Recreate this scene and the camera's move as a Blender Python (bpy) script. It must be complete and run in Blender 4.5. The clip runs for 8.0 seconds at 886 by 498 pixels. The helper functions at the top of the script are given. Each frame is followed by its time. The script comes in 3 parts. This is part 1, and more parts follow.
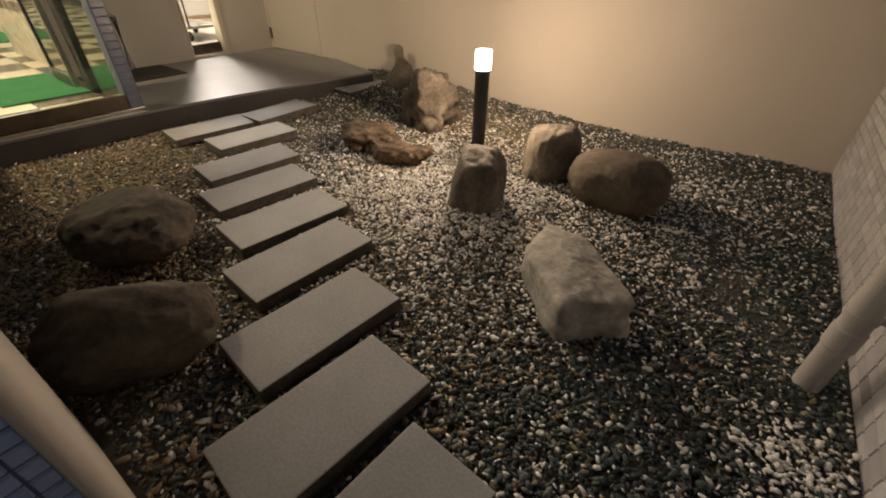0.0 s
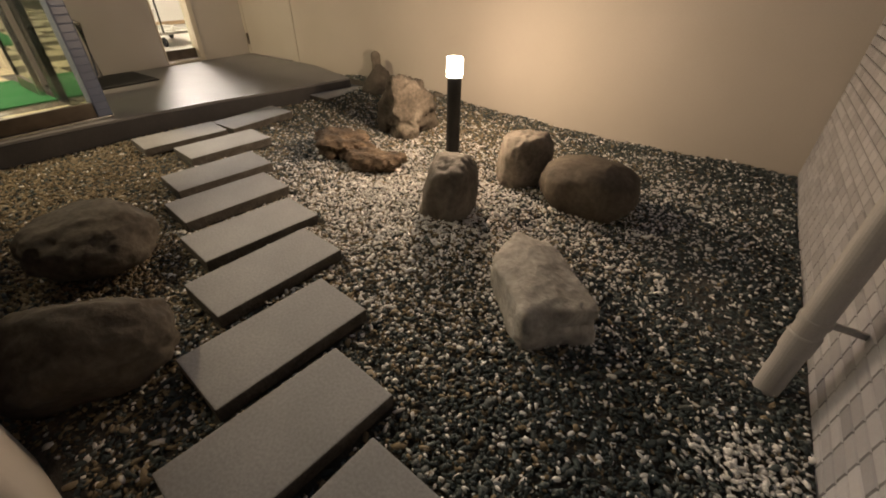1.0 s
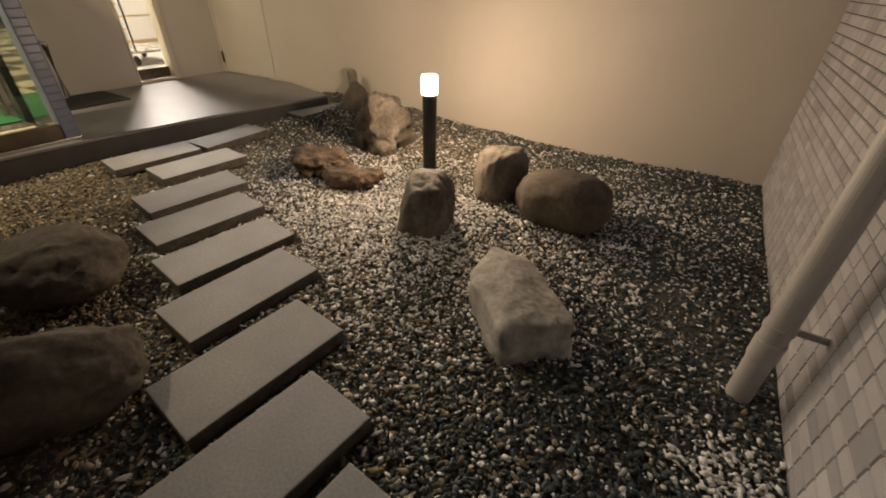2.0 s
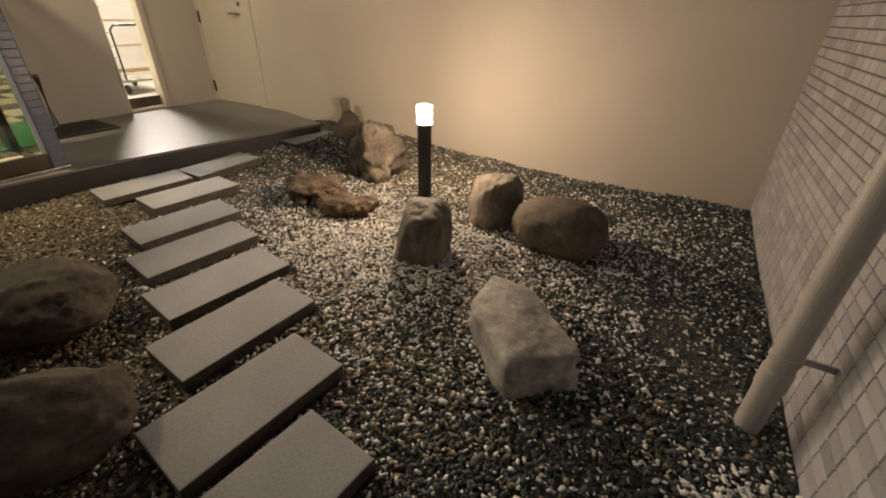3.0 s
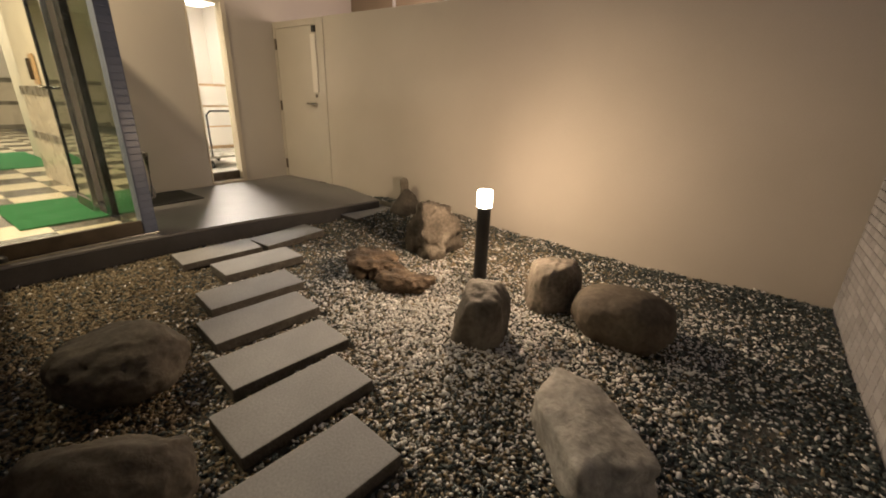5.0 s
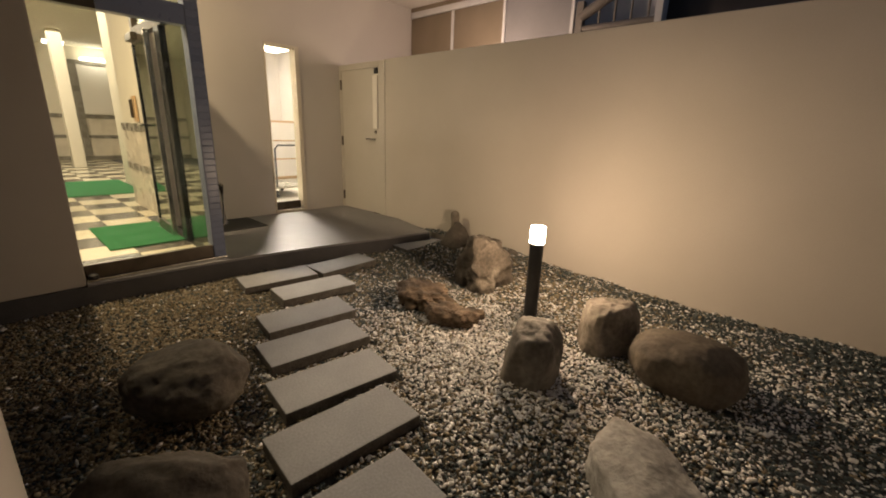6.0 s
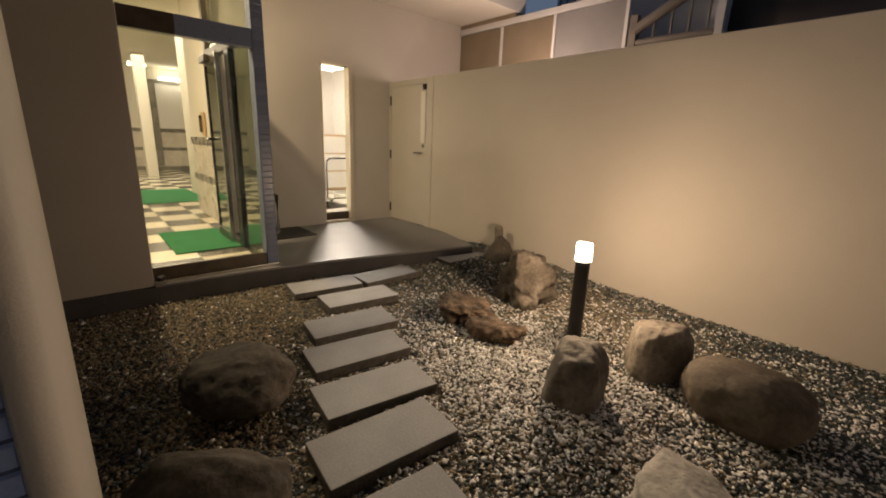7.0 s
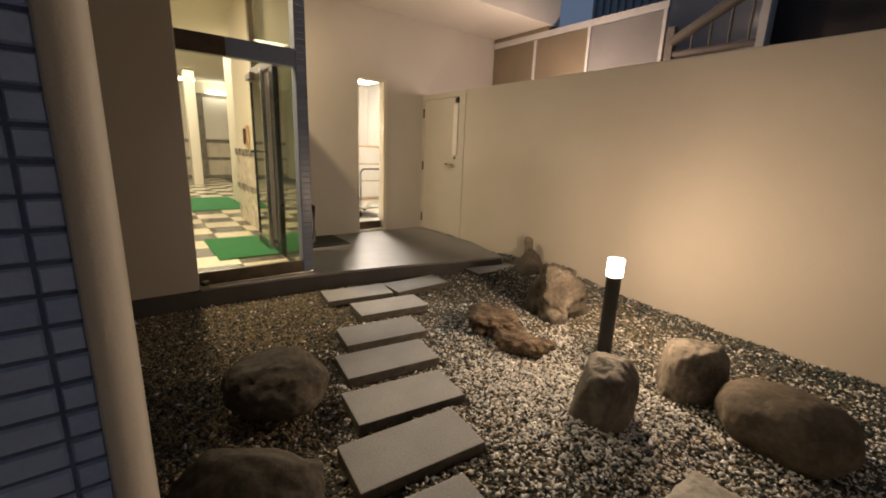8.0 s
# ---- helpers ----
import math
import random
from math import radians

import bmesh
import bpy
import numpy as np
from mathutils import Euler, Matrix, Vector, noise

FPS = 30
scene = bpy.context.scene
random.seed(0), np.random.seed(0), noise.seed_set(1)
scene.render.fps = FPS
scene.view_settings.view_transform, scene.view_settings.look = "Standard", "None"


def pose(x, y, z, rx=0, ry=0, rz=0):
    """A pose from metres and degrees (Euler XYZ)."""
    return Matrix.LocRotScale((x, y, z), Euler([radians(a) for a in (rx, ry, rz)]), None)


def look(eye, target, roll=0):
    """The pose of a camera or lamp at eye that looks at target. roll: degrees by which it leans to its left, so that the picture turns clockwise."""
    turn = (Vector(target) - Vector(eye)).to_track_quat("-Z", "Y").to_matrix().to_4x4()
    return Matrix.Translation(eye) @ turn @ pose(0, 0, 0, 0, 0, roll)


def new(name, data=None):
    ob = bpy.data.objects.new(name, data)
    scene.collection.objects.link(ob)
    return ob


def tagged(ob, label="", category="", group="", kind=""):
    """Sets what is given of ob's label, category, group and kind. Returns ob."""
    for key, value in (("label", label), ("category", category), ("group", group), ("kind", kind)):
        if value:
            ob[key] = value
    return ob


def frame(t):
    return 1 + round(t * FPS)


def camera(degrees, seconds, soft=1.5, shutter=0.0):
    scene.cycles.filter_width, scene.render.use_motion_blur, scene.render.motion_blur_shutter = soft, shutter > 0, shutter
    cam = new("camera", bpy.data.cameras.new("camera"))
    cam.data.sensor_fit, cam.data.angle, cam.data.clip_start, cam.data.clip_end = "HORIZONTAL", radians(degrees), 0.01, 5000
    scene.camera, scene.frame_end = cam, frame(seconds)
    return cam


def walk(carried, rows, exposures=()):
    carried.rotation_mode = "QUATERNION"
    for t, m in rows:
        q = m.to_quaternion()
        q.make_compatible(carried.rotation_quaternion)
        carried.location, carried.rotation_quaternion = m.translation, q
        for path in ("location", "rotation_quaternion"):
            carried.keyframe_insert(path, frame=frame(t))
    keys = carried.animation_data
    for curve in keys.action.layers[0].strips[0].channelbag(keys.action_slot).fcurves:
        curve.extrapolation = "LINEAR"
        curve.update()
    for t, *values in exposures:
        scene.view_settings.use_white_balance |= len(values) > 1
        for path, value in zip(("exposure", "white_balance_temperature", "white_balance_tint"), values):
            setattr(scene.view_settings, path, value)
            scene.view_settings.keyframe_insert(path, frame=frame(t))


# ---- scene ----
cam = camera(94.3, 8.0, soft=1.9)
PATH = [
    (0, (-0.002, 0.086, 1.121), (-0.948, 1.417, -0.033), 0.9),
    (0.5, (0.029, 0.126, 1.136), (-0.903, 1.469, -0.015), 1.0),
    (1, (0.057, 0.156, 1.137), (-0.85, 1.525, -0.004), 1.1),
    (1.5, (0.084, 0.175, 1.147), (-0.797, 1.577, 0.025), 1.2),
    (3, (0.02, 0.177, 1.172), (-0.823, 1.694, 0.177), 1.4),
    (3.5, (-0.019, 0.174, 1.185), (-0.884, 1.718, 0.253), 1.5),
    (4, (-0.051, 0.166, 1.193), (-0.962, 1.727, 0.336), 1.5),
    (4.5, (-0.075, 0.151, 1.206), (-1.059, 1.71, 0.433), 1.6),
    (5.8, (-0.089, 0.102, 1.241), (-1.342, 1.553, 0.672), 2.0),
    (6, (-0.106, 0.102, 1.241), (-1.396, 1.529, 0.692), 1.9),
    (6.5, (-0.11, 0.098, 1.244), (-1.486, 1.455, 0.728), 2.0),
    (7, (-0.107, 0.09, 1.251), (-1.552, 1.381, 0.754), 2.1),
    (7.5, (-0.096, 0.078, 1.266), (-1.596, 1.31, 0.786), 2.2),
    (8, (-0.077, 0.056, 1.285), (-1.62, 1.242, 0.824), 2.2),
]
walk(cam, [(t, look(eye, target, roll)) for t, eye, target, roll in PATH],
     exposures=[(0, -0.06, 6280, 10), (4.0, -0.05, 6300, 10), (6.0, -0.22, 6520, 10), (7.2, -0.24, 6520, 10), (8.0, -0.13, 6480, 10)])

# ---- light ----
world = bpy.data.worlds.new("night_sky")
scene.world = world
world.use_nodes = True
bg = world.node_tree.nodes["Background"]
bg.inputs["Color"].default_value = (0.46, 0.62, 0.93, 1)
bg.inputs["Strength"].default_value = 0.22


def lamp(name, kind, m, energy, color, **more):
    data = bpy.data.lights.new(name, kind)
    data.energy, data.color = energy, color
    if kind == "AREA":
        data.shape = "RECTANGLE"
        data.size, data.size_y = more["size"]
    else:
        data.shadow_soft_size = more["size"]
    ob = new(name, data)
    ob.matrix_world = m
    return ob


WARM = (1.0, 0.70, 0.45)
LAMP_AT = (-1.392, 2.436)
LAMP_TOP = 0.674
lamp("bollard_light", "POINT", pose(LAMP_AT[0], LAMP_AT[1], 0.62), 56, WARM, size=0.045)
lamp("lobby_light", "AREA", pose(-5.6, -0.9, 2.98), 60, (1.0, 0.83, 0.62), size=(0.5, 0.5))
lamp("lobby_far_light", "AREA", pose(-10.5, 1.0, 3.0), 210, (1.0, 0.83, 0.62), size=(5, 2))
lamp("room_light", "AREA", look((-6.6, 3.26, 2.31), (-4.5, 2.35, 0.15)), 230, (1.0, 0.87, 0.73), size=(0.26, 0.26))
# unseen fill added to brighten the back room beyond its pendant lamp
lamp("room_fill_light", "AREA", pose(-8.0, 3.3, 2.74), 65, (1.0, 0.89, 0.80), size=(0.8, 0.3))
lamp("alley_light", "POINT", pose(-3.35, 3.98, 2.01), 64, (1.0, 0.73, 0.57), size=0.1)
lamp("lobby_front_light", "AREA", pose(-4.5, 0.46, 3.0), 95, (1.0, 0.75, 0.45), size=(0.3, 0.16))


# ---- materials ----
def mat(name, stops, scale=8.0, rough=(0.6, 0.8), bump=0.2, bump_scale=60.0, metal=0.0, stains=0.25, coat=0.0, island=False, objrand=False, detail=6):
    """A surface with broad stains, fine grain and relief. stops: colours, dark to light."""
    m = bpy.data.materials.new(name)
    m.use_nodes = True
    nt = m.node_tree
    nodes, links = nt.nodes, nt.links
    bsdf = nodes["Principled BSDF"]
    co = nodes.new("ShaderNodeTexCoord").outputs["Object"]
    big = nodes.new("ShaderNodeTexNoise")
    big.inputs["Scale"].default_value, big.inputs["Detail"].default_value = scale, detail
    links.new(co, big.inputs["Vector"])
    ramp = nodes.new("ShaderNodeValToRGB")
    cr = ramp.color_ramp
    n = len(stops)
    for i, c in enumerate(stops):
        pos = i / max(1, n - 1) if (island or objrand) else 0.3 + 0.4 * i / max(1, n - 1)
        e = cr.elements[i] if i < 2 else cr.elements.new(pos)
        e.position, e.color = pos, (*c, 1)
    if island or objrand:
        if island:
            rnd = nodes.new("ShaderNodeNewGeometry").outputs["Random Per Island"]
        else:
            rnd = nodes.new("ShaderNodeObjectInfo").outputs["Random"]
        links.new(rnd, ramp.inputs["Fac"])
    else:
        links.new(big.outputs["Fac"], ramp.inputs["Fac"])
    fine = nodes.new("ShaderNodeTexNoise")
    fine.inputs["Scale"].default_value, fine.inputs["Detail"].default_value = bump_scale, 5
    links.new(co, fine.inputs["Vector"])
    grain = nodes.new("ShaderNodeMapRange")
    grain.inputs["From Min"].default_value, grain.inputs["From Max"].default_value = 0.3, 0.7
    grain.inputs["To Min"].default_value, grain.inputs["To Max"].default_value = 1 - stains, 1 + stains
    links.new(fine.outputs["Fac"], grain.inputs["Value"])
    mul = nodes.new("ShaderNodeVectorMath")
    mul.operation = "SCALE"
    links.new(ramp.outputs["Color"], mul.inputs[0])
    links.new(grain.outputs["Result"], mul.inputs["Scale"])
    links.new(mul.outputs[0], bsdf.inputs["Base Color"])
    rr = nodes.new("ShaderNodeMapRange")
    rr.inputs["To Min"].default_value, rr.inputs["To Max"].default_value = rough
    links.new(big.outputs["Fac"], rr.inputs["Value"])
    links.new(rr.outputs["Result"], bsdf.inputs["Roughness"])
    bsdf.inputs["Metallic"].default_value = metal
    bsdf.inputs["Coat Weight"].default_value = coat
    if bump:
        b = nodes.new("ShaderNodeBump")
        b.inputs["Strength"].default_value, b.inputs["Distance"].default_value = bump, 0.01
        links.new(fine.outputs["Fac"], b.inputs["Height"])
        links.new(b.outputs["Normal"], bsdf.inputs["Normal"])
    return m


def glow(name, color, strength):
    m = bpy.data.materials.new(name)
    m.use_nodes = True
    b = m.node_tree.nodes["Principled BSDF"]
    b.inputs["Base Color"].default_value = (*color, 1)
    b.inputs["Emission Color"].default_value = (*color, 1)
    b.inputs["Emission Strength"].default_value = strength
    return m


def glass(name, tint=(0.95, 0.97, 0.95), mirror=0.03):
    m = bpy.data.materials.new(name)
    m.use_nodes = True
    nt = m.node_tree
    b = nt.nodes["Principled BSDF"]
    nt.nodes.remove(b)
    out = nt.nodes["Material Output"]
    clear = nt.nodes.new("ShaderNodeBsdfTransparent")
    clear.inputs["Color"].default_value = (*tint, 1)
    gloss = nt.nodes.new("ShaderNodeBsdfGlossy")
    gloss.inputs["Roughness"].default_value = 0.02
    gloss.inputs["Color"].default_value = (0.93, 0.97, 0.88, 1)
    lw = nt.nodes.new("ShaderNodeLayerWeight")
    lw.inputs["Blend"].default_value = 0.5
    steep = nt.nodes.new("ShaderNodeMath")
    steep.operation, steep.inputs[1].default_value = "POWER", 5.0
    nt.links.new(lw.outputs["Facing"], steep.inputs[0])
    fres = nt.nodes.new("ShaderNodeMath")
    fres.operation, fres.inputs[1].default_value, fres.inputs[2].default_value = "MULTIPLY_ADD", 0.8 * (1 - mirror), mirror
    nt.links.new(steep.outputs[0], fres.inputs[0])
    mix = nt.nodes.new("ShaderNodeMixShader")
    nt.links.new(fres.outputs[0], mix.inputs[0])
    nt.links.new(clear.outputs[0], mix.inputs[1])
    nt.links.new(gloss.outputs[0], mix.inputs[2])
    nt.links.new(mix.outputs[0], out.inputs["Surface"])
    return m


M_PLASTER = mat("painted_plaster", [(0.50, 0.46, 0.395), (0.56, 0.515, 0.45)], 1.2, (0.75, 0.9), 0.10, 180, stains=0.03)
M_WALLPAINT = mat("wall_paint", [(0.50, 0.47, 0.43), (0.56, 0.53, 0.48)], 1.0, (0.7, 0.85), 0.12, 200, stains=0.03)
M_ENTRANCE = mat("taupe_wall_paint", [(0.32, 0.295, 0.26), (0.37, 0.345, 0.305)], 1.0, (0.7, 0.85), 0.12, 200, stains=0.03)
M_PLINTH = mat("dark_plinth", [(0.035, 0.034, 0.036), (0.06, 0.058, 0.058)], 5, (0.5, 0.75), 0.15, 120, stains=0.15)
M_PORCH = mat("polished_stone_floor", [(0.16, 0.157, 0.157), (0.21, 0.206, 0.205)], 3, (0.40, 0.52), 0.03, 90, stains=0.12)
M_SLAB = mat("concrete_slab", [(0.265, 0.268, 0.272), (0.33, 0.333, 0.337)], 4, (0.75, 0.92), 0.13, 100, stains=0.12)
M_SLAB_EDGE = mat("dark_slab_edge", [(0.06, 0.054, 0.046), (0.13, 0.12, 0.105)], 14, (0.85, 0.95), 0.3, 90, stains=0.3)
M_SOIL = mat("gritty_soil", [(0.04, 0.038, 0.033), (0.085, 0.08, 0.068)], 20, (0.9, 1.0), 0.5, 90, stains=0.4)
M_PEBBLE = mat("dark_pebbles", [(0.030, 0.042, 0.043), (0.074, 0.095, 0.094), (0.048, 0.066, 0.068), (0.12, 0.136, 0.132), (0.064, 0.085, 0.084), (0.17, 0.185, 0.182)], 120, (0.55, 0.85), 0.15, 400, stains=0.2, island=True)
M_PEBBLE.node_tree.nodes["Color Ramp"].color_ramp.interpolation = "CONSTANT"
M_BROWN_PEBBLE = mat("brown_pebbles", [(0.13, 0.10, 0.06), (0.22, 0.172, 0.10), (0.32, 0.262, 0.165), (0.17, 0.137, 0.086), (0.38, 0.33, 0.235)], 120, (0.55, 0.85), 0.15, 400, stains=0.2, island=True)
M_WHITE_PEBBLE = mat("white_pebbles", [(0.66, 0.645, 0.62), (0.86, 0.85, 0.83)], 120, (0.6, 0.8), 0.15, 400, stains=0.15, island=True)
M_ROCK_GREY = mat("grey_field_stone", [(0.072, 0.063, 0.051), (0.135, 0.12, 0.10), (0.20, 0.18, 0.152)], 7, (0.75, 0.95), 0.45, 38, stains=0.22)
M_ROCK_BROWN = mat("brown_field_stone", [(0.058, 0.046, 0.034), (0.105, 0.086, 0.063), (0.15, 0.125, 0.093)], 6, (0.75, 0.95), 0.4, 40, stains=0.22)
M_ROCK_DARK = mat("dark_brown_field_stone", [(0.05, 0.042, 0.033), (0.085, 0.073, 0.058), (0.125, 0.109, 0.088)], 6, (0.75, 0.95), 0.45, 40, stains=0.25)
M_ROCK_PALE = mat("pale_block_stone", [(0.26, 0.245, 0.215), (0.37, 0.35, 0.31), (0.46, 0.44, 0.395)], 9, (0.8, 0.95), 0.9, 32, stains=0.2)
M_ROCK_RED = mat("reddish_lava_stone", [(0.042, 0.031, 0.022), (0.115, 0.082, 0.055), (0.21, 0.155, 0.105)], 9, (0.9, 1.0), 0.9, 60, stains=0.3)
M_ROCK_STREAK = mat("streaked_stone", [(0.045, 0.038, 0.03), (0.08, 0.066, 0.05), (0.11, 0.092, 0.072), (0.31, 0.275, 0.222)], 5, (0.85, 1.0), 0.9, 45, stains=0.3)
M_ROCK_TAN = mat("tan_field_stone", [(0.10, 0.086, 0.068), (0.18, 0.156, 0.125), (0.23, 0.202, 0.163)], 8, (0.8, 0.95), 0.5, 42, stains=0.25)
M_TILE = mat("glazed_grey_tile", [(0.31, 0.31, 0.33), (0.50, 0.50, 0.52), (0.36, 0.36, 0.38), (0.55, 0.55, 0.57), (0.42, 0.42, 0.44)], 30, (0.25, 0.45), 0.05, 150, stains=0.05, objrand=True)
M_TILE_REST = mat("glazed_grey_tile_field", [(0.31, 0.31, 0.33), (0.50, 0.50, 0.52), (0.36, 0.36, 0.38), (0.55, 0.55, 0.57), (0.42, 0.42, 0.44)], 30, (0.25, 0.45), 0.05, 150, stains=0.05, island=True)
M_GROUT = mat("tile_joint", [(0.09, 0.087, 0.085), (0.13, 0.127, 0.124)], 10, (0.85, 0.95), 0.2, 200, stains=0.1)
M_BLUE = mat("blue_grey_tile", [(0.33, 0.45, 0.78), (0.41, 0.53, 0.86), (0.37, 0.49, 0.82)], 30, (0.3, 0.5), 0.05, 150, stains=0.06, objrand=True)
M_BLUE_POST = mat("blue_grey_post_tile", [(0.12, 0.15, 0.23), (0.16, 0.19, 0.28), (0.14, 0.17, 0.255)], 30, (0.2, 0.4), 0.05, 150, stains=0.06, objrand=True)
M_POST_GROUT = mat("blue_grey_joint", [(0.10, 0.125, 0.19), (0.12, 0.145, 0.21)], 10, (0.6, 0.8), 0.1, 200, stains=0.1)
M_BLUE_GROUT = mat("dark_tile_joint", [(0.10, 0.125, 0.24), (0.12, 0.15, 0.28)], 10, (0.85, 0.95), 0.2, 200, stains=0.1)
M_PIPE = mat("painted_drain_pipe", [(0.42, 0.405, 0.385), (0.48, 0.465, 0.445)], 5, (0.4, 0.55), 0.03, 200, stains=0.05)
M_BLACK = mat("black_powder_coat", [(0.012, 0.012, 0.013), (0.02, 0.02, 0.02)], 20, (0.4, 0.55), 0.05, 300, stains=0.1)
M_RUBBER = mat("black_rubber_mat", [(0.015, 0.015, 0.015), (0.03, 0.03, 0.03)], 40, (0.85, 0.95), 0.6, 200, stains=0.3)
M_STEEL = mat("brushed_steel", [(0.5, 0.49, 0.47), (0.62, 0.61, 0.58)], 12, (0.18, 0.3), 0.02, 300, metal=1.0, stains=0.05)
M_DARK_STEEL = mat("dark_polished_steel", [(0.05, 0.055, 0.065), (0.08, 0.085, 0.095)], 12, (0.2, 0.32), 0.02, 300, metal=0.9, stains=0.05)
M_BRONZE = mat("bronze_anodised_metal", [(0.09, 0.075, 0.06), (0.14, 0.115, 0.09)], 12, (0.25, 0.4), 0.02, 300, metal=0.8, stains=0.08)
M_DOOR = mat("painted_steel_door", [(0.50, 0.465, 0.40), (0.55, 0.515, 0.45)], 2, (0.4, 0.55), 0.03, 150, stains=0.03)
M_TRIM = mat("cream_painted_frame", [(0.58, 0.53, 0.42), (0.64, 0.59, 0.48)], 4, (0.4, 0.55), 0.03, 150, stains=0.04)
M_CREAM = mat("cream_floor_tile", [(0.62, 0.56, 0.42), (0.72, 0.66, 0.50)], 20, (0.12, 0.25), 0.02, 90, stains=0.06, objrand=True)
M_DARKTILE = mat("dark_floor_tile", [(0.07, 0.065, 0.055), (0.12, 0.11, 0.09)], 20, (0.12, 0.25), 0.02, 90, stains=0.12, objrand=True)
M_GREEN = mat("green_carpet_mat", [(0.018, 0.14, 0.045), (0.028, 0.20, 0.065)], 25, (0.9, 1.0), 0.6, 350, stains=0.2)
M_MARBLE = mat("beige_marble", [(0.54, 0.49, 0.40), (0.66, 0.60, 0.50), (0.60, 0.54, 0.44)], 3, (0.2, 0.35), 0.02, 60, stains=0.06)
M_BAND = mat("grey_marble_band", [(0.16, 0.145, 0.12), (0.24, 0.22, 0.18)], 6, (0.2, 0.35), 0.02, 60, stains=0.15)
M_LOBBY = mat("lobby_wall_paint", [(0.66, 0.61, 0.50), (0.72, 0.67, 0.56)], 1.5, (0.6, 0.8), 0.05, 150, stains=0.03)
M_CEIL = mat("white_ceiling_paint", [(0.70, 0.66, 0.60), (0.76, 0.72, 0.66)], 1.5, (0.75, 0.9), 0.05, 150, stains=0.03)
M_TAN_PANEL = mat("tan_fence_panel", [(0.19, 0.15, 0.10), (0.24, 0.19, 0.135)], 2, (0.45, 0.6), 0.03, 100, stains=0.06)
M_SLATE = mat("slate_metal_cladding", [(0.30, 0.32, 0.35), (0.37, 0.39, 0.42)], 2, (0.5, 0.7), 0.05, 100, stains=0.08)
# dark finish for the unseen cover that keeps sky light out
M_SKY_BLOCK = mat("dark_sky_block", [(0.09, 0.085, 0.08), (0.12, 0.115, 0.105)], 2, (0.7, 0.9), 0.05, 120, stains=0.06)
M_SIDE_PALE = mat("grey_cladding", [(0.44, 0.44, 0.45), (0.50, 0.50, 0.51)], 2, (0.6, 0.8), 0.05, 100, stains=0.06)
M_PANEL = mat("translucent_fence_panel", [(0.20, 0.19, 0.19), (0.25, 0.24, 0.24)], 2, (0.4, 0.6), 0.03, 100, stains=0.06)
M_ALU = mat("aluminium_post", [(0.55, 0.54, 0.53), (0.62, 0.61, 0.60)], 8, (0.35, 0.5), 0.02, 200, stains=0.05)
M_STAIR = mat("brown_steel_stair", [(0.15, 0.13, 0.11), (0.20, 0.175, 0.15)], 6, (0.5, 0.7), 0.05, 150, stains=0.15)
M_SIDING = mat("neighbour_wall", [(0.045, 0.038, 0.036), (0.07, 0.06, 0.056)], 2, (0.7, 0.9), 0.1, 100, stains=0.08)
M_ROOMWALL = mat("white_room_wall", [(0.68, 0.65, 0.61), (0.74, 0.71, 0.67)], 2, (0.6, 0.8), 0.03, 150, stains=0.03)
M_ROOMFLOOR = mat("pale_room_floor", [(0.34, 0.31, 0.27), (0.42, 0.39, 0.34)], 3, (0.3, 0.5), 0.03, 90, stains=0.08)
M_WOOD = mat("light_wood_front", [(0.45, 0.30, 0.16), (0.55, 0.38, 0.22)], 6, (0.4, 0.55), 0.05, 90, stains=0.1)
M_GLASS = glass("clear_glass")
M_GLASS_SIDE = glass("green_reflecting_glass", (0.50, 0.56, 0.50), 0.30)
M_LENS = glow("lit_frosted_glass", (1.0, 0.82, 0.58), 22)
M_TUBE = glow("ceiling_lamp_glow", (1.0, 0.90, 0.70), 9)


# ---- builders ----
def mesh_of(name, bm, material, smooth=False):
    me = bpy.data.meshes.new(name)
    bm.normal_update()
    bm.to_mesh(me)
    bm.free()
    me.materials.append(material)
    if smooth:
        me.shade_smooth()
    return me


def part(name, bm, material, parent=None, label="", smooth=False):
    """One mesh object, under a thing or a part if one is given."""
    ob = new(name, mesh_of(name, bm, material, smooth))
    if parent is not None:
        ob.parent = parent
    if label:
        tagged(ob, label)
    return ob


def base(name, x=0, y=0, z=0, rz=0):
    ob = new(name)
    ob.empty_display_size = 0.1
    ob.matrix_world = pose(x, y, z, 0, 0, rz)
    return ob


def box(bm, x0, x1, y0, y1, z0, z1, bevel=0.0):
    vs = [bm.verts.new((x, y, z)) for z in (z0, z1) for y in (y0, y1) for x in (x0, x1)]
    fs = [bm.faces.new([vs[i] for i in q]) for q in ((0, 2, 3, 1), (4, 5, 7, 6), (0, 1, 5, 4), (2, 6, 7, 3), (0, 4, 6, 2), (1, 3, 7, 5))]
    if bevel:
        edges = {e for f in fs for e in f.edges}
        bmesh.ops.bevel(bm, geom=list(edges), offset=bevel, segments=2, affect="EDGES", profile=0.6)
    return bm


def boxes(*rows, bevel=0.0):
    bm = bmesh.new()
    for r in rows:
        box(bm, *r, bevel=bevel)
    return bm


def turned(profile, n=28, cx=0, cy=0):
    """A body of revolution about z from (radius, height) pairs."""
    bm = bmesh.new()
    rings = []
    for r, z in profile:
        rings.append([bm.verts.new((cx + r * math.cos(a), cy + r * math.sin(a), z)) for a in [2 * math.pi * i / n for i in range(n)]])
    for a, b in zip(rings, rings[1:]):
        for i in range(n):
            bm.faces.new((a[i], a[(i + 1) % n], b[(i + 1) % n], b[i]))
    bm.faces.new(rings[0][::-1])
    bm.faces.new(rings[-1])
    return bm


